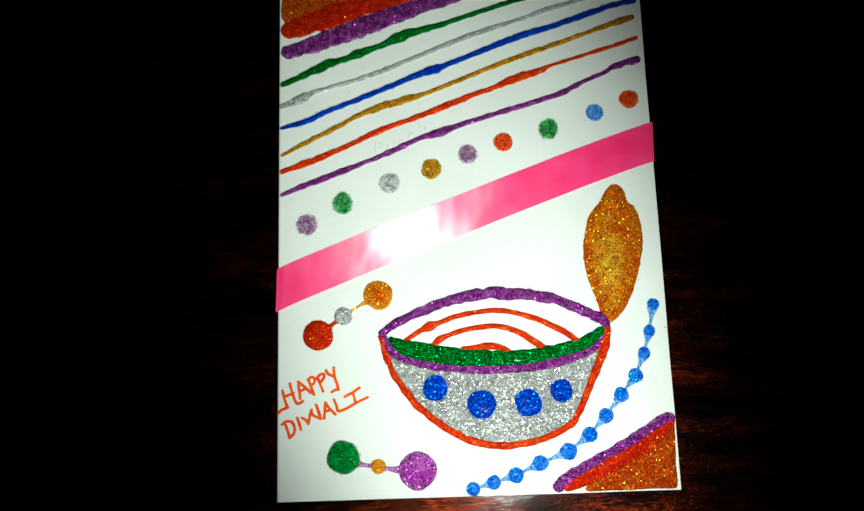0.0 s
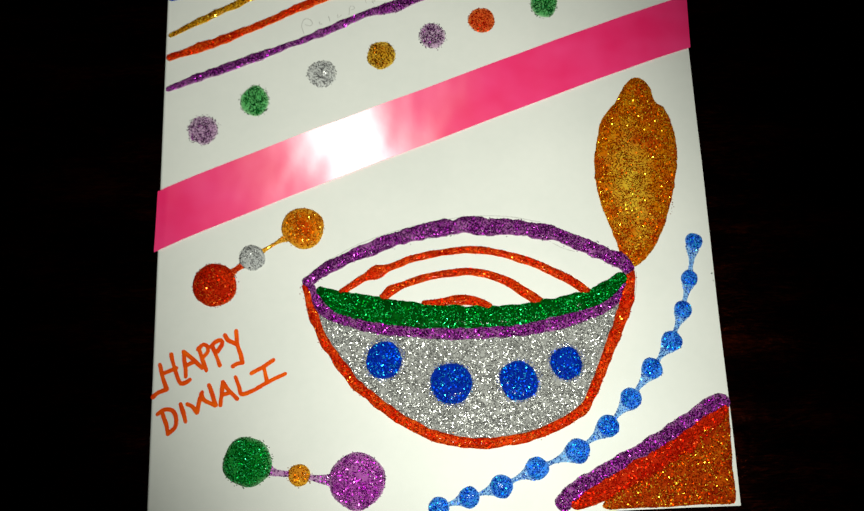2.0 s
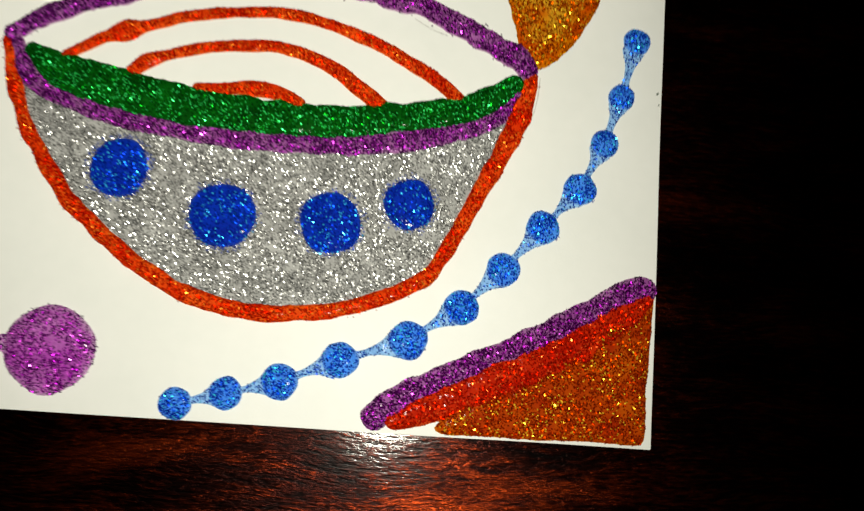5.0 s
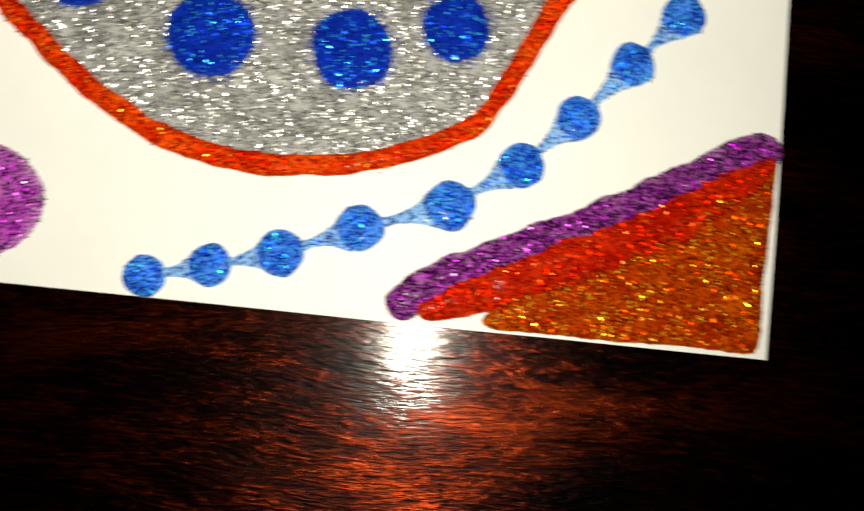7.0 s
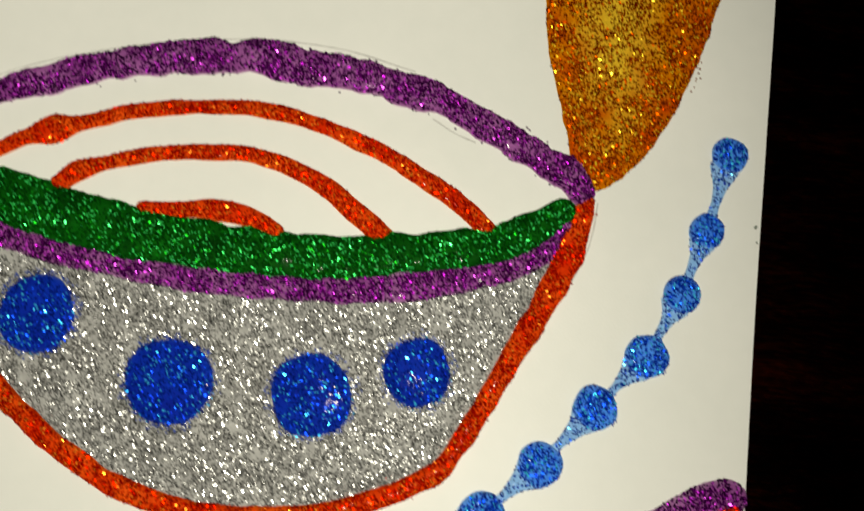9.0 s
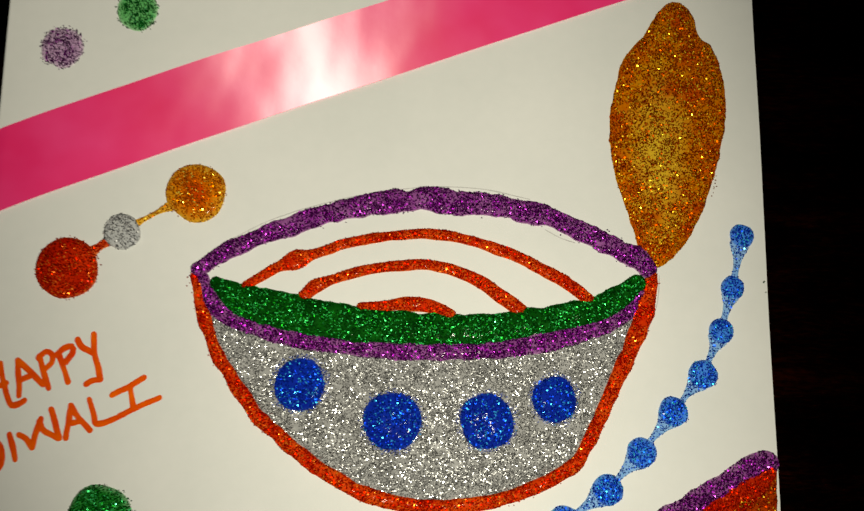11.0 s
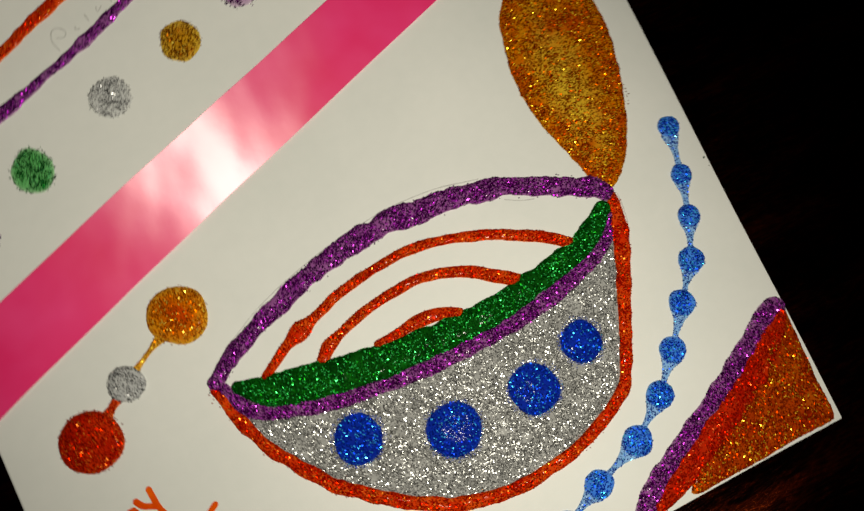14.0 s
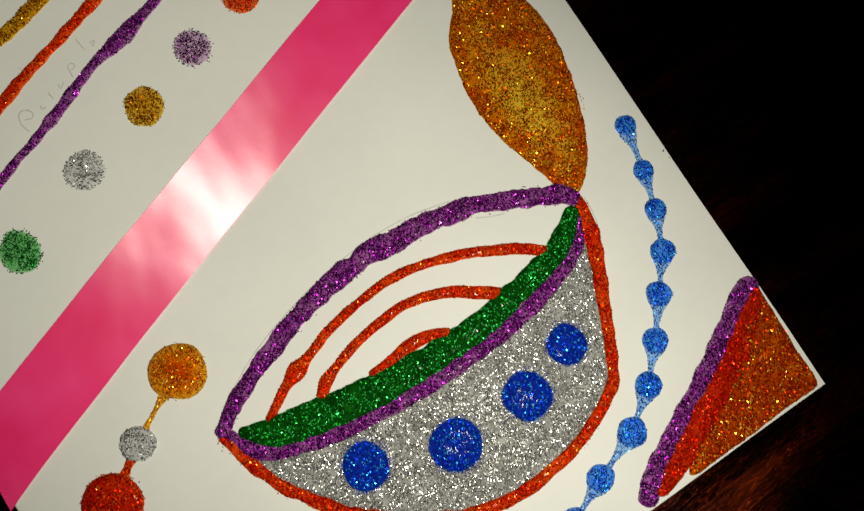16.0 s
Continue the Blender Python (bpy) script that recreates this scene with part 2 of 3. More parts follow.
PAPER, SATIN, WOOD = paper_material(), ribbon_material(), wood_material()
INK = plain_material("orange_marker_ink", (0.74, 0.038, 0.0005), (0.93, 0.13, 0.001), 0.8, 260.0)
PURPLE_FOIL = plain_material("purple_foil", (0.02, 0.002, 0.03), (0.06, 0.004, 0.08), 0.35, 3000.0)
GREEN_FOIL = plain_material("green_foil", (0.001, 0.025, 0.006), (0.003, 0.06, 0.012), 0.35, 3000.0)
GREY_FOIL = plain_material("grey_foil", (0.06, 0.06, 0.06), (0.25, 0.25, 0.25), 0.3, 3000.0)
BROWN_FOIL = plain_material("brown_foil", (0.09, 0.012, 0.001), (0.25, 0.06, 0.003), 0.35, 3000.0)
NAVY_FOIL = plain_material("navy_foil", (0.002, 0.012, 0.12), (0.004, 0.05, 0.35), 0.35, 3000.0)
RED_FOIL = plain_material("red_foil", (0.10, 0.002, 0.001), (0.35, 0.012, 0.003), 0.35, 3000.0)
PENCIL = plain_material("pencil_graphite", (0.46, 0.46, 0.45), (0.62, 0.62, 0.61), 0.6, 900.0)
PLASTER = plain_material("dim_plaster", (0.40, 0.37, 0.33), (0.48, 0.45, 0.40), 0.9, 3.0)
FLOORING = plain_material("floor_tile", (0.20, 0.17, 0.15), (0.26, 0.23, 0.20), 0.5, 4.0)
MM = 0.001


# ---- building blocks ----
def sprinkle(bm, mix, seed):
    """Corners and faces of foil flakes strewn in clumps over the upper side of a mesh of glue."""
    rng = np.random.default_rng(seed)
    tris = [(f.verts[0].co, f.verts[i].co, f.verts[i + 1].co, f.normal if f.normal.z > 0 else -f.normal) for f in bm.faces if abs(f.normal.z) > 0.38 for i in range(1, len(f.verts) - 1)]
    a, b, c, n = (np.array([t[i] for t in tris]) for i in range(4))
    area = np.linalg.norm(np.cross(b - a, c - a), axis=1) / 2
    count = int(area.sum() * 1e6 * mix.density * 1.3)
    pick = rng.choice(len(tris), count, p=area / area.sum())
    u, v = rng.random((2, count, 1))
    u, v = np.where(u + v > 1, 1 - u, u), np.where(u + v > 1, 1 - v, v)
    place, up = a[pick] + (b - a)[pick] * u + (c - a)[pick] * v, n[pick]
    crowd = np.array([noise.noise(Vector(p * 420) + Vector((seed, 0, 0))) + 0.7 * noise.noise(Vector(p * 1300)) for p in place])
    keep = rng.random(count) < (0.77 + mix.clump * crowd) * (0.5 + 0.5 * np.clip(place[:, 2] / (mix.thin * MM), 0, 1))
    place, up = place[keep], up[keep]
    count = len(place)
    lean = rng.normal(0, mix.tilt, (count, 3)) * (1, 1, 0.2)
    up = up + lean
    up /= np.linalg.norm(up, axis=1, keepdims=True)
    side = np.cross(up, rng.normal(size=(count, 3)))
    side /= np.linalg.norm(side, axis=1, keepdims=True)
    other = np.cross(up, side)
    size = (mix.size * rng.uniform(0.72, 1.22, count) * MM)[:, None]
    place[:, :2] += rng.normal(0, mix.stray * MM, (count, 2))
    place[:, 2] += 0.02 * MM + 0.25 * size[:, 0] * np.linalg.norm(lean[:, :2], axis=1)
    angle = np.arange(6) * math.pi / 3
    ring = [place + size * (math.cos(t) * side + 0.60 * math.sin(t) * other) for t in angle]
    return np.stack(ring, 1).reshape(-1, 3), count


def part(name, bm, mat, parent=None, label=""):
    me = bpy.data.meshes.new(name)
    bm.normal_update()
    if isinstance(mat, Glitter):
        flakes, count = sprinkle(bm, mat, len(bpy.data.meshes))
        bm.verts.index_update()
        corners = [v.co[:] for v in bm.verts]
        glue = [[v.index for v in f.verts] for f in bm.faces]
        first = len(corners)
        me.from_pydata(corners + flakes.tolist(), [], glue + [list(range(first + 6 * i, first + 6 * i + 6)) for i in range(count)])
        me.materials.append(mat.gel)
        me.materials.append(mat.flake)
        me.polygons.foreach_set("material_index", [0] * len(glue) + [1] * count)
        me.polygons.foreach_set("use_smooth", [True] * len(glue) + [False] * count)
        bm.free()
    else:
        bm.to_mesh(me)
        bm.free()
        me.materials.append(mat)
    ob = new(name, me)
    if parent:
        ob.parent = parent
    return tagged(ob, label)


def box(lo, hi, bevel=0.0):
    bm = bmesh.new()
    bmesh.ops.create_cube(bm, size=1)
    for v in bm.verts:
        v.co = [lo[i] + (v.co[i] + 0.5) * (hi[i] - lo[i]) for i in range(3)]
    if bevel:
        bmesh.ops.bevel(bm, geom=bm.edges[:], offset=bevel, segments=2, affect="EDGES", profile=0.5)
    return bm


def glide(points, step):
    """Points along a smooth curve through the given ones, about a step apart."""
    pts = [np.array(p, float) for p in points]
    pts = [2 * pts[0] - pts[1], *pts, 2 * pts[-1] - pts[-2]]
    out = []
    for a, b, c, d in zip(pts, pts[1:], pts[2:], pts[3:]):
        n = max(2, int(np.linalg.norm((c - b)[:2]) / step))
        for i in range(n):
            t = i / n
            out.append(0.5 * (2 * b + (c - a) * t + (2 * a - 5 * b + 4 * c - d) * t * t + (3 * b - a - 3 * c + d) * t**3))
    return out + [pts[-2]]


def stroke(points, height=0.7, step=0.7, rough=0.10, sides=8, base=-0.03, seed=0, into=None):
    """A bead of glue along x, y, width (mm): round ends, domed across, uneven in width."""
    line = glide(points, step)
    first, last = line[0], line[-1]
    rows = []
    for end, nxt, flip in ((first, line[1], True), (last, line[-2], False)):
        way = (end - nxt)[:2]
        way = way / (np.linalg.norm(way) + 1e-9)
        cap = [(end[:2] + way * end[2] / 2 * s, end[2] * math.sqrt(max(0.0, 1 - s * s))) for s in (0.35, 0.65, 0.87, 0.98)]
        rows.append(cap[::-1] if flip else cap)
    full = rows[0] + [(p[:2], p[2]) for p in line] + rows[1]
    bm, rings = into or bmesh.new(), []
    for i, (p, w) in enumerate(full):
        a, b = full[max(0, i - 1)][0], full[min(len(full) - 1, i + 1)][0]
        way = (b - a) / (np.linalg.norm(b - a) + 1e-9)
        side = np.array((-way[1], way[0]))
        wob = [1 + rough * noise.noise(Vector((p[0] * 0.34 + 31 * seed, p[1] * 0.34, s * 3.7))) * 2 + 0.5 * rough * noise.noise(Vector((p[0] * 1.1 + 17 * seed, p[1] * 1.1, s * 5.1))) for s in (0, 1)]
        h = min(height, 0.32 * w + 0.02)
        ring = []
        for j in range(sides + 1):
            a = math.pi * j / sides
            c, s = math.cos(a), math.sin(a)
            q = p + side * c * w / 2 * (wob[0] if c > 0 else wob[1])
            lump = 1 + 0.30 * noise.noise(Vector((q[0] * 0.3, q[1] * 0.3, 5 + seed))) + 0.22 * noise.noise(Vector((q[0] * 0.9, q[1] * 0.9, 8 + seed)))
            ring.append(bm.verts.new((q[0] * MM, q[1] * MM, (base + h * lump * s**0.75) * MM)))
        rings.append(ring)
    for a, b in zip(rings, rings[1:]):
        for j in range(sides):
            bm.faces.new((a[j], b[j], b[j + 1], a[j + 1]))
    bm.faces.new(rings[0])
    bm.faces.new(rings[-1][::-1])
    for f in bm.faces:
        f.smooth = True
    return bm


def pool(outline, middle, height, base=-0.03, step=0.9, rough=0.25, seed=0):
    """A flat pool of glue (mm) that fills an outline seen from its middle."""
    line = glide([*outline, outline[0]], step)[:-1]
    mid = np.array(middle, float)
    bm, rings = bmesh.new(), []
    for s, z in ((1.0, 0.0), (0.985, 0.5), (0.955, 0.82), (0.90, 1.0), (0.75, 1.0), (0.55, 0.96), (0.35, 0.94), (0.15, 0.93)):
        ring = []
        for p in line:
            out = p[:2] - mid
            length = np.linalg.norm(out)
            q = mid + out * s * (1 + rough * noise.noise(Vector((p[0] * 0.6, p[1] * 0.6, 9 * seed))) / (length + 1) * s)
            lump = 1 + 0.25 * noise.noise(Vector((q[0] * 0.25, q[1] * 0.25, seed)))
            ring.append(bm.verts.new((q[0] * MM, q[1] * MM, (base + height * z * lump) * MM)))
        rings.append(ring)
    top = bm.verts.new((mid[0] * MM, mid[1] * MM, (base + height * 0.93) * MM))
    for a, b in zip(rings, rings[1:]):
        for j in range(len(a)):
            i = (j + 1) % len(a)
            bm.faces.new((a[j], a[i], b[i], b[j]))
    for j in range(len(rings[-1])):
        bm.faces.new((rings[-1][j], rings[-1][(j + 1) % len(rings[-1])], top))
    bmesh.ops.recalc_face_normals(bm, faces=bm.faces[:])
    for f in bm.faces:
        f.smooth = True
    return bm


def drop(x, y, across, height, tall=1.0, wobble=0.05, base=-0.03, seed=0):
    """A round domed drop of glue (mm)."""
    bm, rings, n = bmesh.new(), [], 40
    for s, z in ((1.0, 0.0), (0.96, 0.38), (0.88, 0.62), (0.75, 0.8), (0.58, 0.92), (0.38, 0.98), (0.18, 1.0)):
        ring = []
        for i in range(n):
            a = 2 * math.pi * i / n
            r = across / 2 * (1 + wobble * 2 * noise.noise(Vector((math.cos(a) * 1.3, math.sin(a) * 1.3, 7.3 * seed))))
            ring.append(bm.verts.new(((x + r * s * math.cos(a)) * MM, (y + r * tall * s * math.sin(a)) * MM, (base + height * z) * MM)))
        rings.append(ring)
    top = bm.verts.new((x * MM, y * MM, (base + height) * MM))
    for a, b in zip(rings, rings[1:]):
        for j in range(n):
            bm.faces.new((a[j], a[(j + 1) % n], b[(j + 1) % n], b[j]))
    for j in range(n):
        bm.faces.new((rings[-1][j], rings[-1][(j + 1) % n], top))
    for f in bm.faces:
        f.smooth = True
    return bm


# ---- the room, dark around the table ----
TOP = -0.0016
FLOOR = TOP - 0.75
X0, X1, Y0, Y1, HIGH = -0.95, 1.10, -0.85, 1.05, 2.4
tagged(part("floor", box((X0, Y0, FLOOR - 0.05), (X1, Y1, FLOOR)), FLOORING), "dim tiled floor under the table", "floor", kind="structure")
tagged(part("ceiling", box((X0, Y0, FLOOR + HIGH), (X1, Y1, FLOOR + HIGH + 0.05)), PLASTER), "dim plaster ceiling above the table", "ceiling", kind="structure")
for word, lo, hi in (("north", (X0, Y1, FLOOR), (X1, Y1 + 0.1, FLOOR + HIGH)), ("south", (X0, Y0 - 0.1, FLOOR), (X1, Y0, FLOOR + HIGH)),
                     ("east", (X1, Y0 - 0.1, FLOOR), (X1 + 0.1, Y1 + 0.1, FLOOR + HIGH)), ("west", (X0 - 0.1, Y0 - 0.1, FLOOR), (X0, Y1 + 0.1, FLOOR + HIGH))):
    tagged(part("wall_" + word, box(lo, hi), PLASTER), "dim plastered room wall in shadow", "wall", kind="structure")


def table():
    ob = tagged(new("table"), "dark red-brown polished wooden table under the card", "table")
    part("tabletop", box((-0.45, -0.32, TOP - 0.025), (0.60, 0.55, TOP), 0.003), WOOD, ob)
    for x in (-0.41, 0.50):
        for y in (-0.28, 0.45):
            part("leg", box((x, y, FLOOR), (x + 0.06, y + 0.06, TOP - 0.025), 0.004), WOOD, ob)
    for lo, hi in (((-0.35, -0.265, TOP - 0.1), (0.50, -0.245, TOP - 0.025)), ((-0.35, 0.475, TOP - 0.1), (0.50, 0.495, TOP - 0.025))):
        part("apron", box(lo, hi), WOOD, ob)
    return ob


table()

# ---- the card ----
WIDE, TALL = 148.0, 210.0
card = tagged(new("greeting_card"), "white folded greeting card with glitter glue drawing on wooden table", "greeting card")


def leaf(thick, top, right, lift, seed):
    """One leaf of the folded card, with slightly uneven cut edges and a faint bow."""
    nx, ny = 40, 56
    bm, grids = bmesh.new(), []
    for low in (0, thick):
        grid = []
        for j in range(ny + 1):
            row = []
            for i in range(nx + 1):
                u, v = i / nx, j / ny
                x = u * right + (0.22 * noise.noise(Vector((v * 6, seed, 0))) if i == nx else 0)
                y = v * TALL + (0.12 * noise.noise(Vector((u * 5, seed, 3))) if j in (0, ny) else 0)
                z = top - low - lift * u
                row.append(bm.verts.new((x * MM, y * MM, z * MM)))
            grid.append(row)
        grids.append(grid)
    up, down = grids
    for j in range(ny):
        for i in range(nx):
            bm.faces.new((up[j][i], up[j][i + 1], up[j + 1][i + 1], up[j + 1][i]))
            bm.faces.new((down[j][i], down[j + 1][i], down[j + 1][i + 1], down[j][i + 1]))
    for j in range(ny):
        bm.faces.new((up[j][nx], down[j][nx], down[j + 1][nx], up[j + 1][nx]))
        bm.faces.new((up[j][0], up[j + 1][0], down[j + 1][0], down[j][0]))
    for i in range(nx):
        bm.faces.new((up[0][i], down[0][i], down[0][i + 1], up[0][i + 1]))
        bm.faces.new((up[ny][i], up[ny][i + 1], down[ny][i + 1], down[ny][i]))
    return bm


front = part("front_leaf", leaf(0.4, 0.0, WIDE, 0.0, 1.0), PAPER, card)
part("back_leaf", leaf(0.4, -0.6, WIDE + 0.5, 0.55, 4.0), PAPER, card)


def spine():
    bm, rings = bmesh.new(), []
    for j in range(15):
        ring = []
        for i in range(9):
            a = math.pi / 2 + math.pi * i / 8
            ring.append(bm.verts.new((0.5 * math.cos(a) * MM, TALL * j / 14 * MM, (-0.5 + 0.5 * math.sin(a)) * MM)))
        rings.append(ring)
    for a, b in zip(rings, rings[1:]):
        for j in range(8):
            bm.faces.new((a[j], b[j], b[j + 1], a[j + 1]))
    for f in bm.faces:
        f.smooth = True
    return bm


part("spine", spine(), PAPER, card)


def ribbon():
    """A satin ribbon laid slantwise over the card, its cut ends just past the edges."""
    bm = bmesh.new()
    uv = bm.loops.layers.uv.new("UVMap")
    n, k = 150, 10
    grids = []
    for low in (0.0, 0.22):
        grid = []
        for i in range(n + 1):
            u = i / n
            row = []
            for j in range(k + 1):
                v = j / k
                x = (-0.9 - 0.4 * (1 - v)) * (1 - u) + (148.5 + 0.6 * v) * u
                y = (69.9 + 16.7 * v) * (1 - u) + (125.5 + 16.3 * v) * u
                y += 1.25 * (1 - (2 * u - 1) ** 4) + 0.18 * noise.noise(Vector((u * 9, v > 0.5, 0)))
                z = 0.42 + 0.16 * noise.noise(Vector((u * 11, v * 1.4, 2))) + 0.03 * noise.noise(Vector((u * 40, v * 3, 5)))
                if u < 0.012 or u > 0.988:
                    z -= 0.15
                row.append(bm.verts.new((x * MM, y * MM, (z - low) * MM)))
            grid.append(row)
        grids.append(grid)
    up, down = grids
    for i in range(n):
        for j in range(k):
            for f in (bm.faces.new((up[i][j], up[i + 1][j], up[i + 1][j + 1], up[i][j + 1])), bm.faces.new((down[i][j], down[i][j + 1], down[i + 1][j + 1], down[i + 1][j]))):
                f.smooth = True
        bm.faces.new((up[i][0], down[i][0], down[i + 1][0], up[i + 1][0]))
        bm.faces.new((up[i][k], up[i + 1][k], down[i + 1][k], down[i][k]))
    for j in range(k):
        bm.faces.new((up[0][j], up[0][j + 1], down[0][j + 1], down[0][j]))
        bm.faces.new((up[n][j], down[n][j], down[n][j + 1], up[n][j + 1]))
    along = Vector((149.6, 55.5, 0)).normalized()
    for f in bm.faces:
        for loop in f.loops:
            p = loop.vert.co
            loop[uv].uv = (p.x * along.x + p.y * along.y, -p.x * along.y + p.y * along.x)
    for e in bm.edges:
        e.smooth = all(f.smooth for f in e.link_faces)
    return bm


part("ribbon", ribbon(), SATIN, card, "shiny pink satin ribbon strip")

# slanting lines of glue over the upper half: x, y, width in mm
LINES = [
    ("purple", PURPLE, [(0.9, 116.2, 1.7), (11.5, 120.4, 2.5), (24.6, 125.1, 2.5), (35.6, 129.3, 1.7), (45.5, 133.3, 2.7), (55.5, 137.8, 2.1), (64.4, 140.3, 3.8), (73.4, 143.5, 2.1), (100.4, 151.2, 2.3), (114.0, 155.5, 2.5), (123.2, 160.1, 1.9), (131.3, 163.4, 1.7), (136.0, 166.1, 2.7), (144.9, 168.7, 3.2)]),
    ("red", RED, [(0.9, 125.7, 2.1), (11.5, 129.4, 2.9), (24.7, 134.7, 2.3), (40.2, 141.8, 2.5), (51.3, 145.6, 2.1), (62.5, 149.7, 2.9), (78.3, 155.7, 2.3), (87.4, 158.9, 2.3), (95.4, 162.0, 3.6), (105.6, 165.2, 2.5), (110.2, 167.2, 1.5), (133.2, 174.1, 1.7), (145.4, 178.1, 1.7)]),
    ("gold", DULL_GOLD, [(0.9, 132.5, 1.3), (9.3, 137.0, 1.9), (20.4, 142.4, 2.1), (31.5, 148.3, 2.1), (39.3, 151.1, 3.2), (51.6, 154.7, 2.9), (59.4, 157.0, 1.9), (83.3, 166.2, 2.1), (99.3, 172.1, 2.3), (115.4, 177.4, 2.1), (129.3, 182.3, 2.1), (140.9, 186.3, 2.9), (144.1, 187.2, 2.5)]),
    ("blue", BLUE, [(0.9, 143.9, 1.7), (11.6, 146.9, 2.3), (20.5, 151.0, 2.1), (42.8, 159.5, 2.3), (54.1, 164.3, 2.5), (63.1, 167.3, 4.0), (66.5, 168.4, 2.3), (79.1, 173.3, 2.3), (97.5, 180.2, 2.9), (111.3, 184.3, 2.3), (122.9, 188.1, 2.7), (134.5, 192.1, 2.3), (145.5, 194.7, 2.5)]),
    ("silver", PALE_SILVER, [(0.9, 153.0, 2.1), (8.3, 156.1, 3.8), (15.0, 159.0, 2.1), (29.5, 163.0, 1.9), (43.0, 167.5, 1.9), (56.6, 173.0, 1.9), (77.2, 181.1, 2.3), (100.2, 188.3, 1.7), (109.5, 191.7, 2.1), (121.0, 194.8, 2.1), (139.8, 201.1, 2.1)]),
    ("green", GREEN, [(0.9, 162.3, 2.1), (9.4, 166.0, 2.9), (18.8, 170.5, 4.2), (25.1, 172.2, 2.9), (31.9, 174.8, 3.8), (41.0, 178.1, 2.5), (48.2, 181.3, 4.6), (53.5, 183.3, 3.8), (66.0, 186.5, 2.5), (84.5, 192.5, 2.3), (97.2, 196.3, 2.3), (135.7, 207.0, 2.3)]),
]
for n, (word, mat, line) in enumerate(LINES):
    part("glue_line", stroke(line, 0.6, rough=0.17, seed=n), mat, card, f"thin wavy line of {word} glitter glue")

# row of flat glitter dots above the ribbon: x, y, width
DOT_ROW = [("purple", DOT_PURPLE, 10.5, 103.9, 8.2, 1.0), ("green", PALE_GREEN, 24.6, 112.1, 8.0, 1.12), ("silver", PALE_SILVER, 43.2, 119.8, 8.2, 1.0),
           ("gold", DULL_GOLD, 60.0, 125.1, 7.9, 1.1), ("purple", DOT_PURPLE, 74.6, 130.8, 7.5, 1.05), ("red", RED, 88.9, 135.4, 7.6, 1.0),
           ("green", PALE_GREEN, 107.3, 140.3, 8.0, 1.08), ("blue", PALE_BLUE, 126.3, 146.6, 7.0, 1.05), ("red", RED, 140.5, 151.8, 7.8, 1.0)]
for n, (word, mat, x, y, size, tall) in enumerate(DOT_ROW):
    part("glitter_dot", drop(x, y, size, 0.3, tall, 0.06, seed=20 + n), mat, card, f"flat round dot of {word} glitter")

# upper corner, banded gold, red and purple
corner = part("corner_patch", pool([(1, 208.8), (1, 190), (14, 193.5), (30, 199), (46, 205), (55, 208.8)], (16, 202), 0.35, seed=3), BRONZE, card, "bronze glitter glue corner with red and purple bands")
part("red_band", stroke([(4.2, 186.2, 8.5), (20.8, 191.7, 10.5), (43.7, 199.5, 10.5), (62, 204.2, 8)], 0.55, seed=8), DEEP_RED, corner, "red glitter glue band")
part("purple_band", stroke([(3.2, 176.4, 6.0), (11.7, 178.8, 7.2), (25.3, 183.7, 8.4), (38.9, 188.6, 8.4), (54.9, 194.2, 7.6), (73.4, 199.8, 6.7), (95.0, 205.4, 6.0)], 0.6, seed=9), PURPLE, corner, "purple glitter glue band")

# lower corner
corner = part("corner_patch", pool([(112.7, 1.3), (115.9, 4.9), (122.4, 7.9), (128.9, 10.8), (135.3, 15.5), (141.7, 20.6), (147.3, 25.0), (147.6, 20.9), (147.4, 14.6), (147.0, 9.7), (147.1, 2.9), (146.4, 0.7), (143.9, 0.5), (137.0, 0.6), (130.1, 0.4), (120.6, 0.4), (113.8, 0.4)], (137, 9.5), 0.4, seed=4), BRONZE, card, "bronze glitter glue corner with red and purple bands")
part("red_band", stroke([(106.4, 2.3, 3.4), (109.8, 3.6, 4.9), (115.7, 6.2, 6.0), (122.1, 9.2, 6.6), (128.7, 12.4, 6.8), (135.1, 16.2, 6.8), (141.4, 20.4, 6.2), (144.6, 22.6, 5.4), (145.9, 23.6, 3.6)], 0.55, seed=10), DEEP_RED, corner, "red glitter glue band")
part("purple_band", stroke([(103.2, 2.5, 4.4), (104.6, 4.2, 5.0), (107.6, 6.1, 4.4), (112.8, 8.9, 4.0), (118.6, 11.8, 4.0), (125.1, 15.0, 3.7), (131.0, 17.9, 3.9), (136.9, 21.6, 4.1), (142.7, 24.7, 4.4), (146.0, 25.7, 4.6)], 0.6, rough=0.15, seed=11), PURPLE, corner, "purple glitter glue band")

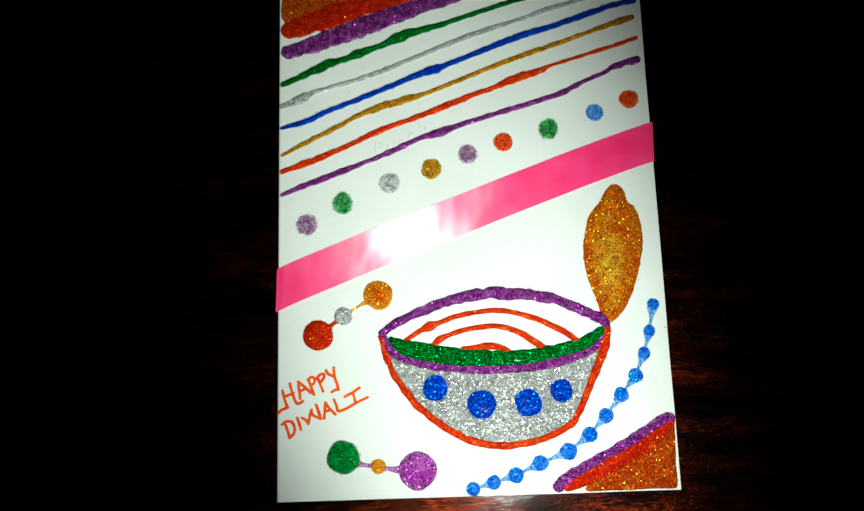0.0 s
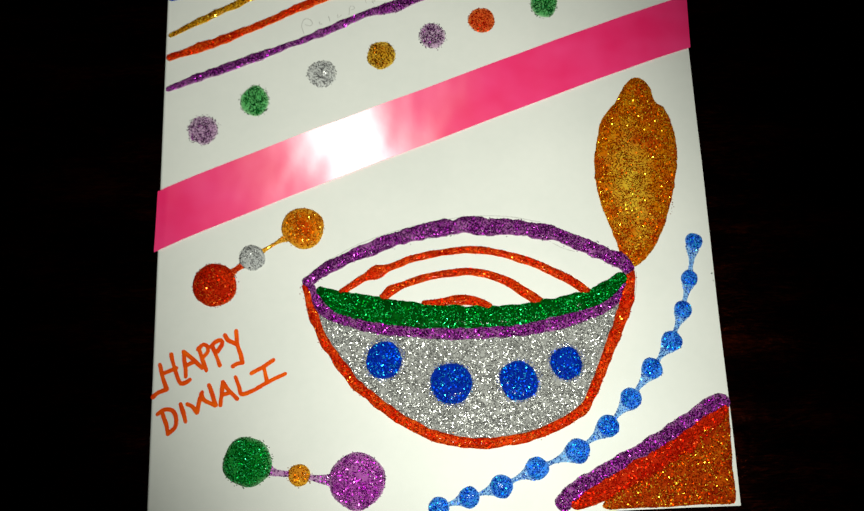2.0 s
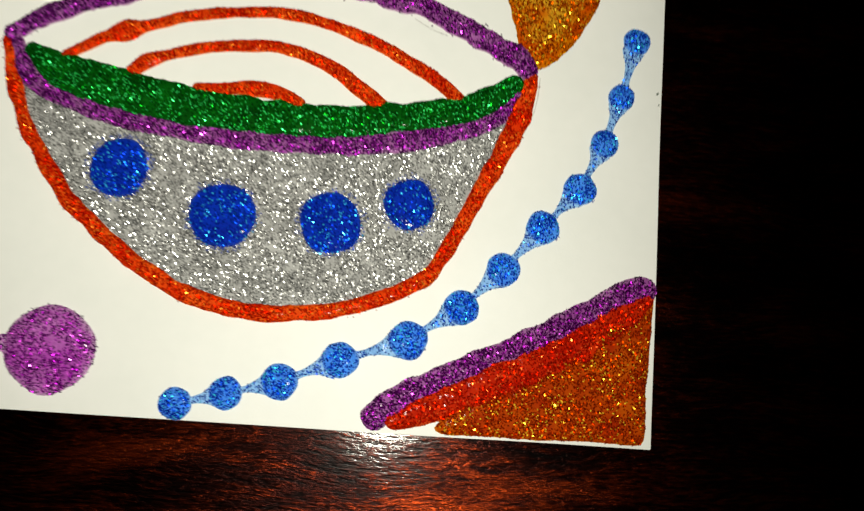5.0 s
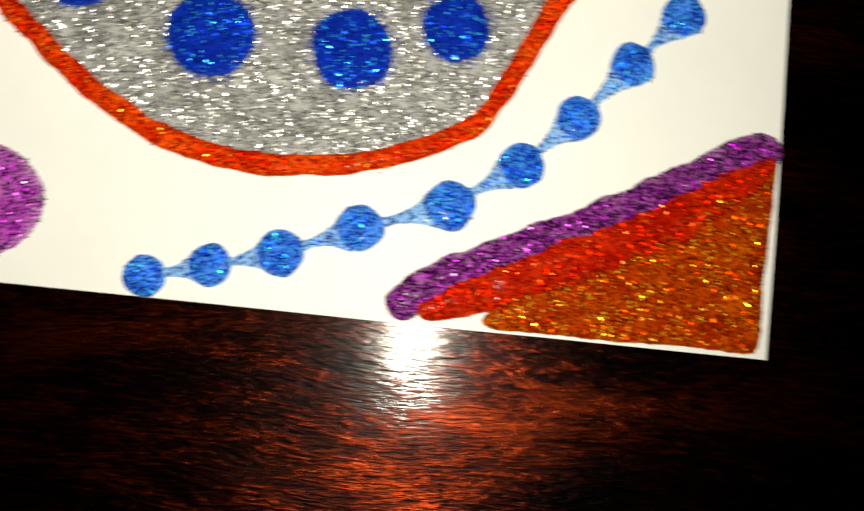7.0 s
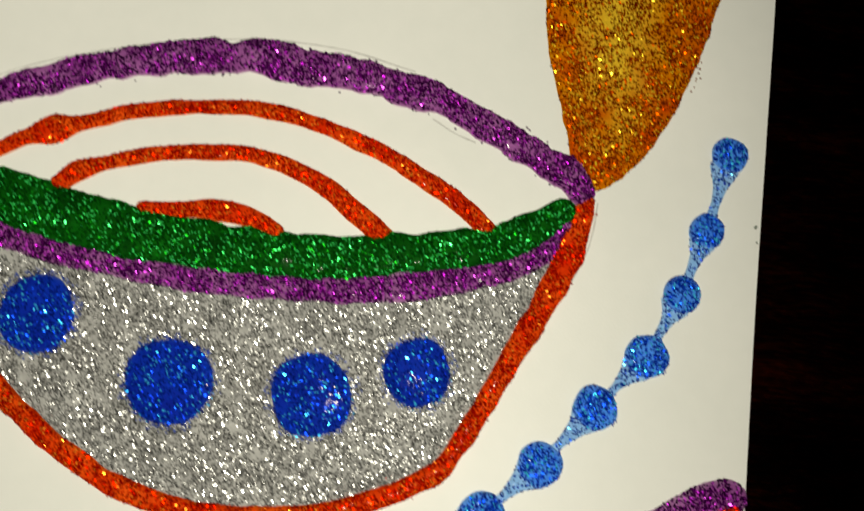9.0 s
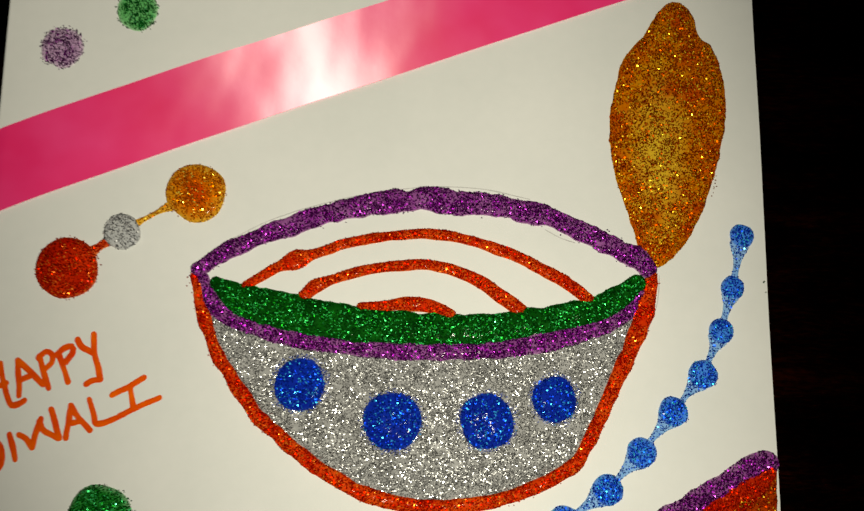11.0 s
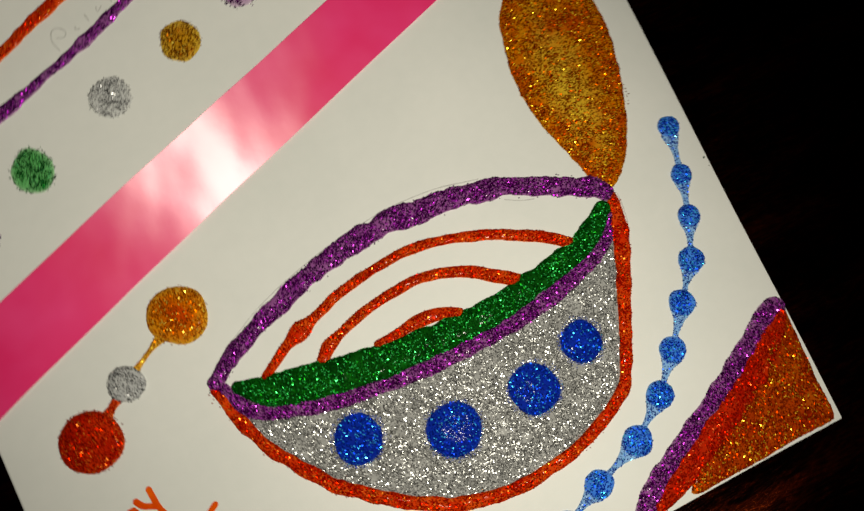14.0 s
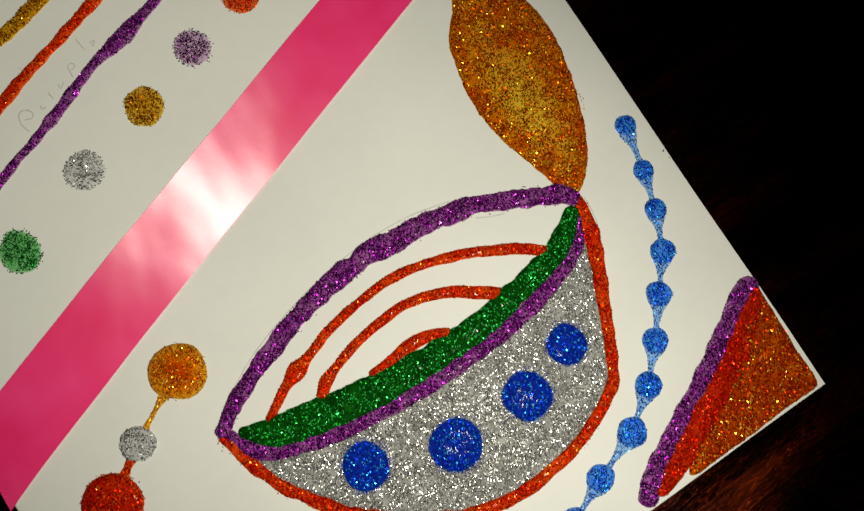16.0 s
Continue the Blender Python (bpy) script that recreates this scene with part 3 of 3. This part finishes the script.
# ---- the drawn oil lamp ----
lamp = part("oil_lamp_bowl", pool([(40.6, 53.0), (42.8, 46), (46.4, 41), (51.6, 34.4), (57.2, 29.6), (63.4, 25.0), (69.3, 21.5), (75.6, 19.4), (82.3, 18.4), (89.7, 18.7), (96.2, 19.8), (103.0, 22.5), (108.5, 25.4), (111.2, 29), (113.6, 33.6), (116, 38.5), (118, 43), (122, 49), (123.5, 54.5), (121, 56.0), (108, 51.5), (95, 49), (80, 48), (65, 49), (52, 51.5), (45, 55)], (82, 36), 0.3, seed=5), SILVER, card, "silver glitter glue bowl of a drawn oil lamp")
OUTLINE = [(38.6, 59.4, 1.9), (39.2, 57.1, 2.2), (40.2, 53.1, 2.6), (41.5, 49.6, 2.5), (43.4, 45.0, 2.7), (46.2, 40.9, 2.7), (51.0, 34.2, 2.7), (56.8, 29.0, 2.8), (63.0, 24.4, 2.8), (69.3, 20.8, 2.8), (75.8, 18.6, 2.8), (82.6, 17.7, 2.7), (89.7, 18.0, 2.7), (96.3, 19.1, 2.6), (103.3, 21.6, 2.7), (109.5, 25.0, 2.5), (112.2, 28.8, 2.6), (114.8, 33.6, 2.7), (117.2, 38.8, 3.0), (119.6, 43.8, 3.2), (121.6, 48.3, 3.6), (123.4, 52.5, 3.9), (124.8, 57.6, 3.5), (125.5, 60.5, 2.2)]
part("bowl_outline", stroke(OUTLINE, 0.75, rough=0.15, seed=12), RED, lamp, "red glitter glue outline")
part("purple_band", stroke([(40.2, 58.8, 2.6), (41.9, 54.6, 3.2), (45.8, 51.5, 3.2), (51.0, 49.4, 3.0), (59.4, 47.6, 3.4), (66.6, 46.6, 3.2), (73.6, 45.9, 3.4), (80.6, 45.6, 3.4), (87.5, 45.8, 3.3), (94.4, 46.2, 3.7), (101.2, 47.1, 3.9), (108.0, 48.5, 3.8), (114.8, 50.4, 3.1), (118.8, 52.4, 3.4), (122.0, 54.8, 3.4), (123.4, 56.8, 2.6)], 0.6, seed=13), PURPLE, lamp, "purple glitter glue band")
for n, arc in enumerate(([(48.2, 57.7, 1.9), (52.5, 60.4, 1.9), (54.6, 61.6, 2.2), (57.3, 62.7, 3.8), (60.0, 63.7, 2.4), (62.0, 64.3, 2.0), (66.9, 66.1, 2.1), (72.0, 67.1, 2.0), (79.2, 68.0, 1.9), (84.6, 68.0, 2.1), (91.0, 66.8, 2.1), (95.6, 65.4, 2.2), (99.5, 63.9, 2.3), (104.1, 61.6, 2.4), (108.6, 59.2, 2.5), (113.1, 55.9, 2.4)],
                         [(59.3, 56.2, 2.4), (61.1, 57.6, 2.9), (64.2, 59.0, 2.0), (68.0, 60.3, 2.0), (72.9, 61.4, 2.0), (78.0, 62.0, 2.1), (83.0, 62.1, 2.1), (88.4, 60.8, 2.3), (92.5, 58.9, 2.5), (96.4, 56.3, 2.8), (100.2, 53.4, 2.8)],
                         [(69.9, 54.0, 1.8), (74.5, 54.2, 2.0), (78.2, 54.7, 2.7), (81.4, 54.5, 2.8), (84.3, 53.8, 2.5), (86.8, 52.9, 1.9)])):
    part("oil_ripple", stroke(arc, 0.6, seed=14 + n), RED, lamp, "thin red glitter glue arc")
part("green_band", stroke([(42.6, 58.2, 2.4), (45.2, 56.4, 5.0), (49.2, 54.4, 6.9), (56.4, 52.8, 7.2), (63.0, 51.5, 6.9), (70.5, 50.6, 6.8), (80.5, 50.0, 6.2), (87.5, 49.9, 6.0), (94.0, 50.2, 5.7), (100.9, 51.1, 5.4), (108.0, 52.5, 5.0), (114.5, 54.0, 5.1), (118.4, 56.0, 4.9), (122.6, 59.1, 3.4)], 0.85, seed=17), GREEN, lamp, "thick green glitter glue band")
RIM = [(39.2, 60.6, 2.8), (44.2, 64.0, 3.3), (49.5, 66.7, 3.4), (55.5, 69.2, 3.6), (59.6, 70.6, 4.3), (66.5, 72.6, 4.1), (73.5, 74.0, 4.5), (83.8, 74.8, 4.7), (92.8, 74.1, 4.5), (98.6, 73.3, 4.2), (107.2, 71.0, 3.9), (116.6, 67.0, 4.2), (123.2, 63.4, 4.2), (124.9, 61.8, 3.2)]
part("rim", stroke(RIM, 0.9, rough=0.19, seed=18), PURPLE, lamp, "purple glitter glue rim")
for n, (x, y, size) in enumerate(((58.9, 39.5, 10.1), (76.1, 33.0, 11.2), (93.6, 33.1, 10.7), (106.3, 37.1, 8.9))):
    part("blue_dot", drop(x, y, size, 0.7, 1.0, 0.05, seed=40 + n), BLUE, lamp, "round blue glitter glue dot")
part("flame", pool([(133.0, 116.7), (135.5, 114.1), (136.7, 109.4), (139.4, 106.8), (141.2, 100.8), (141.4, 93.2), (139.6, 84.0), (136.4, 74.6), (132.4, 67.2), (127.2, 62.2), (123.8, 62.9), (122.6, 67.6), (121.0, 73.0), (119.0, 79.6), (118.1, 85.5), (118.1, 92.2), (119.4, 98.9), (121.1, 104.2), (125.6, 109.7), (127.6, 113.1), (130.4, 116.4)], (130, 91), 0.5, rough=0.45, seed=6), GOLD, lamp, "golden glitter glue flame")

# ---- hanging drops ----
def pendant(balls, links):
    """Round drops in a row; each link hangs on the drop that it was drawn from."""
    made = [part("glue_ball", drop(x, y, size, min(1.3, size * 0.14), 1.0, 0.05, seed=60 + int(x)), mat, card, f"round {word} glitter glue drop") for word, mat, x, y, size in balls]
    for ball, (mat, line) in zip((made[0], made[2]), links):
        part("glue_link", stroke(line, 0.35, seed=70), mat, ball, "thin link of glitter glue")


pendant([("red", CRIMSON, 14.8, 60.6, 11.6), ("silver", PALE_SILVER, 24.6, 67.6, 7.0), ("gold", AMBER, 38.0, 75.5, 11.4)],
        [(RED, [(18.2, 63.0, 3.5), (20.3, 64.6, 1.6), (22.4, 66.0, 1.8)]), (AMBER, [(34.6, 73.6, 3.2), (31.6, 71.9, 1.3), (28.6, 70.2, 1.0), (26.6, 69.0, 1.8)])])
pendant([("green", EMERALD, 24.1, 15.2, 12.4), ("gold", AMBER, 37.0, 11.6, 5.6), ("purple", PALE_PURPLE, 51.6, 9.7, 13.8)],
        [(PALE_PURPLE, [(28.6, 13.4, 4.0), (31.2, 12.4, 1.8), (35.0, 12.0, 1.6)]), (PALE_PURPLE, [(38.5, 11.3, 1.2), (41.5, 10.6, 1.7), (46.0, 10.0, 3.4)])])

# ---- curved string of blue beads ----
BEADS = [(143.4, 68.6, 4.8), (141.1, 58.5, 4.6), (138.4, 50.1, 4.9), (134.6, 42.0, 5.6), (128.7, 35.0, 5.7), (122.5, 27.5, 5.7), (115.9, 20.8, 5.8), (107.7, 14.9, 6.3), (97.1, 11.0, 5.9), (87.7, 7.0, 5.9), (79.4, 4.6, 5.3), (71.8, 2.6, 5.2)]
for n, (x, y, size) in enumerate(BEADS):
    bead = part("bead", drop(x, y, size, 0.8, 1.0, 0.05, seed=80 + n), PALE_BLUE, card, "small blue glitter glue bead in a curved string")
    if n + 1 < len(BEADS):
        bx, by, bw = BEADS[n + 1]
        line = [(x + (bx - x) * s, y + (by - y) * s, w) for s, w in ((0.2, size * 0.8), (0.38, size * 0.42), (0.58, 1.3), (0.72, 1.3), (0.86, bw * 0.4))]
        part("link", stroke(line, 0.35, step=0.4, seed=90 + n), LINK_BLUE, bead, "thin pale blue glue link")

# ---- handwriting in orange marker: each letter of the two words ----
LETTERS = [
    ("h", [[(1.3, 40.2), (2.0, 37.7), (3.3, 34.0)], [(3.3, 34.0), (1.1, 33.1), (-0.1, 32.1)], [(2.0, 37.9), (5.5, 39.3)], [(4.1, 42.8), (5.0, 39.5), (6.1, 36.5), (6.8, 35.3), (8.0, 35.5), (9.0, 36.2)]]),
    ("a", [[(8.0, 37.1), (7.8, 39.6), (7.3, 43.4)], [(7.3, 43.4), (9.7, 41.3), (12.1, 39.1)], [(7.9, 39.8), (9.7, 40.7)]]),
    ("p", [[(11.1, 44.2), (12.3, 40.8), (13.2, 38.5)], [(11.0, 43.9), (12.2, 45.1), (13.4, 44.6), (13.5, 43.1), (12.2, 41.8)]]),
    ("p", [[(14.6, 44.6), (15.7, 42.1), (16.6, 39.6)], [(14.2, 44.5), (15.5, 45.7), (16.8, 46.0), (17.0, 44.9), (15.9, 43.2)]]),
    ("y", [[(17.8, 47.3), (18.8, 45.9), (20.7, 44.9)], [(20.7, 48.3), (21.1, 44.6), (21.9, 42.1), (22.4, 40.1)], [(22.4, 40.1), (21.1, 39.9), (20.0, 39.2)]]),
    ("d", [[(2.5, 27.9), (3.6, 24.9), (4.0, 23.1)], [(1.3, 27.8), (2.9, 28.9), (4.9, 28.6), (5.9, 26.7), (5.7, 24.5), (4.0, 22.9)]]),
    ("i", [[(7.0, 30.1), (7.7, 27.9), (8.3, 25.8)]]),
    ("w", [[(8.7, 30.1), (9.9, 29.4), (11.1, 27.9)], [(11.1, 27.9), (11.6, 30.3), (12.3, 32.9)], [(12.1, 32.5), (13.0, 30.8), (15.6, 29.5)], [(15.9, 29.6), (14.9, 32.2), (14.0, 34.6)]]),
    ("a", [[(17.0, 29.6), (17.3, 32.2), (17.5, 35.3)], [(17.5, 35.3), (19.1, 33.0), (21.2, 31.0)], [(17.3, 32.1), (19.6, 32.6)]]),
    ("l", [[(20.7, 36.4), (21.6, 34.0), (22.3, 32.1), (24.8, 32.8), (27.2, 33.8)]]),
    ("i", [[(24.8, 37.3), (27.6, 38.8), (30.3, 40.5)], [(28.0, 38.3), (28.7, 35.3)], [(26.4, 33.6), (29.0, 34.9), (33.3, 36.9)]]),
]
for word, strokes in LETTERS:
    bm = bmesh.new()
    for n, line in enumerate(strokes):
        stroke([(x, y, 1.15) for x, y in line], 0.07 + 0.012 * n, step=0.5, rough=0.16, sides=6, base=-0.01, seed=100 + n, into=bm)
    part("letter_" + word, bm, INK, card, "handwritten capital letter in orange marker")

# ---- faint pencil marks and stray flakes of glitter ----
MARKS = [[(37.9, 136.1), (38.5, 136.8), (39.5, 136.8), (40.4, 136.1), (40.6, 135.1), (39.8, 134.6), (38.7, 135.0)],
         [(37.9, 136.1), (37.6, 134.5), (38.2, 132.4)],
         [(42.7, 135.8), (42.6, 135.2), (43.4, 135.1)],
         [(45.3, 137.4), (45.6, 136.0)],
         [(47.9, 138.0), (47.8, 137.0), (48.9, 137.8)],
         [(51.1, 139.7), (51.6, 140.6), (52.4, 140.5), (52.6, 139.7), (51.7, 139.3)],
         [(51.3, 139.9), (51.1, 137.9)],
         [(55.6, 144.5), (56.0, 141.6)],
         [(57.7, 142.4), (58.5, 142.5), (58.5, 142.0), (57.7, 141.9), (58.1, 141.4)],
         [(42.9, 145.4), (43.4, 144.0)],
         [(20.6, 170.6), (21.6, 167.4)], [(26.8, 160.4), (28.2, 157.8)], [(32.8, 170.2), (34.1, 167.5)], [(29.3, 153.2), (31.1, 150.6)],
         [(45.2, 66.6), (52.0, 70.2), (60.5, 73.2), (70.0, 75.6), (79.0, 77.0), (86.5, 77.4), (94.0, 76.9), (102.0, 75.2)], [(105.0, 69.2), (108.2, 67.6), (110.6, 66.8)], [(126.9, 60.6), (126.6, 57.0), (125.6, 53.0), (122.5, 46.5), (119.0, 39.5)]]
for n, line in enumerate(MARKS):
    part("pencil_mark", stroke([(x, y, 0.22) for x, y in line], 0.02, step=0.6, rough=0.4, sides=4, base=-0.004, seed=200 + n), PENCIL, card, "faint grey pencil mark")


def specks(places, count, spread, mat, seed, word, level=0.03):
    """Loose foil flakes lying flat about some places."""
    rng = random.Random(seed)
    bm = bmesh.new()
    for _ in range(count):
        x, y, reach = places[rng.randrange(len(places))]
        a, r = rng.uniform(0, 2 * math.pi), reach + rng.gauss(0, spread) if reach > 1.5 else rng.uniform(0, reach)
        cx, cy, turn, size = x + r * math.cos(a), y + r * math.sin(a), rng.uniform(0, 1), rng.uniform(0.12, 0.2)
        if not (0.3 < cx < 147.7 and 0.3 < cy < 209):
            continue
        ring = [bm.verts.new(((cx + size * math.cos(turn + k * math.pi / 3)) * MM, (cy + size * 0.8 * math.sin(turn + k * math.pi / 3)) * MM, (level + 0.02 * math.sin(k + turn * 9)) * MM)) for k in range(6)]
        bm.faces.new(ring)
    tagged(part("glitter_dust", bm, mat, None, f"loose {word} glitter flakes on a white card"), category="glitter", kind="stuff")


specks([(10.5, 103.9, 3.9), (74.6, 130.8, 3.6)], 150, 0.25, PURPLE_FOIL, 1, "dark purple")
specks([(13.6, 106.6, 0.9), (38.2, 60.2, 1.2), (38.8, 61.6, 0.8)], 16, 0.35, PURPLE_FOIL, 2, "dark purple")
specks([(24.6, 112.1, 4.0), (107.3, 140.3, 3.9)], 110, 0.22, GREEN_FOIL, 3, "dark green")
specks([(43.2, 119.8, 3.9)], 60, 0.22, GREY_FOIL, 4, "grey")
specks([(60.0, 125.1, 3.9)], 50, 0.22, BROWN_FOIL, 5, "dark gold")
specks([(138.0 + 0.35 * k - 0.03 * k * k, 76.5 + 1.8 * k, 0.9) for k in range(9)] + [(119.3, 78.0, 0.6), (118.4, 84.0, 0.6)], 26, 0.2, BROWN_FOIL, 8, "dark gold")
specks([(126.3, 146.6, 3.4)], 50, 0.2, NAVY_FOIL, 6, "dark blue")
specks([(131.0, 33.4, 0.9), (124.6, 25.7, 0.9), (136.9, 40.4, 0.6), (110.4, 13.6, 0.6)], 16, 0.2, NAVY_FOIL, 9, "dark blue")
specks([(88.9, 135.4, 3.7), (140.5, 151.8, 3.8)], 90, 0.2, RED_FOIL, 7, "dark red")
specks([(58.9, 39.5, 5.15), (76.1, 33.0, 5.7), (93.6, 33.1, 5.45), (106.3, 37.1, 4.6)], 420, 0.3, NAVY_FOIL, 10, "dark blue", 0.36)
specks([(x, y, max(1.52, w / 2)) for x, y, w in glide(RIM, 1.5)], 260, 0.2, PURPLE_FOIL, 12, "dark purple")
specks([(x, y, max(1.52, w / 2)) for x, y, w in glide(OUTLINE, 1.5)], 150, 0.2, RED_FOIL, 13, "dark red")
specks([(14.8, 60.6, 5.7)], 60, 0.25, RED_FOIL, 14, "dark red")
specks([(38.0, 75.5, 5.6), (37.0, 11.6, 2.8)], 60, 0.25, BROWN_FOIL, 15, "dark gold")
specks([(24.1, 15.2, 6.1)], 60, 0.25, GREEN_FOIL, 16, "dark green")
specks([(51.6, 9.7, 6.8)], 80, 0.25, PURPLE_FOIL, 17, "dark purple")
specks([(147.3, 59.6, 0.4), (147.4, 57.9, 0.3)], 3, 0.2, GREEN_FOIL, 11, "dark green")
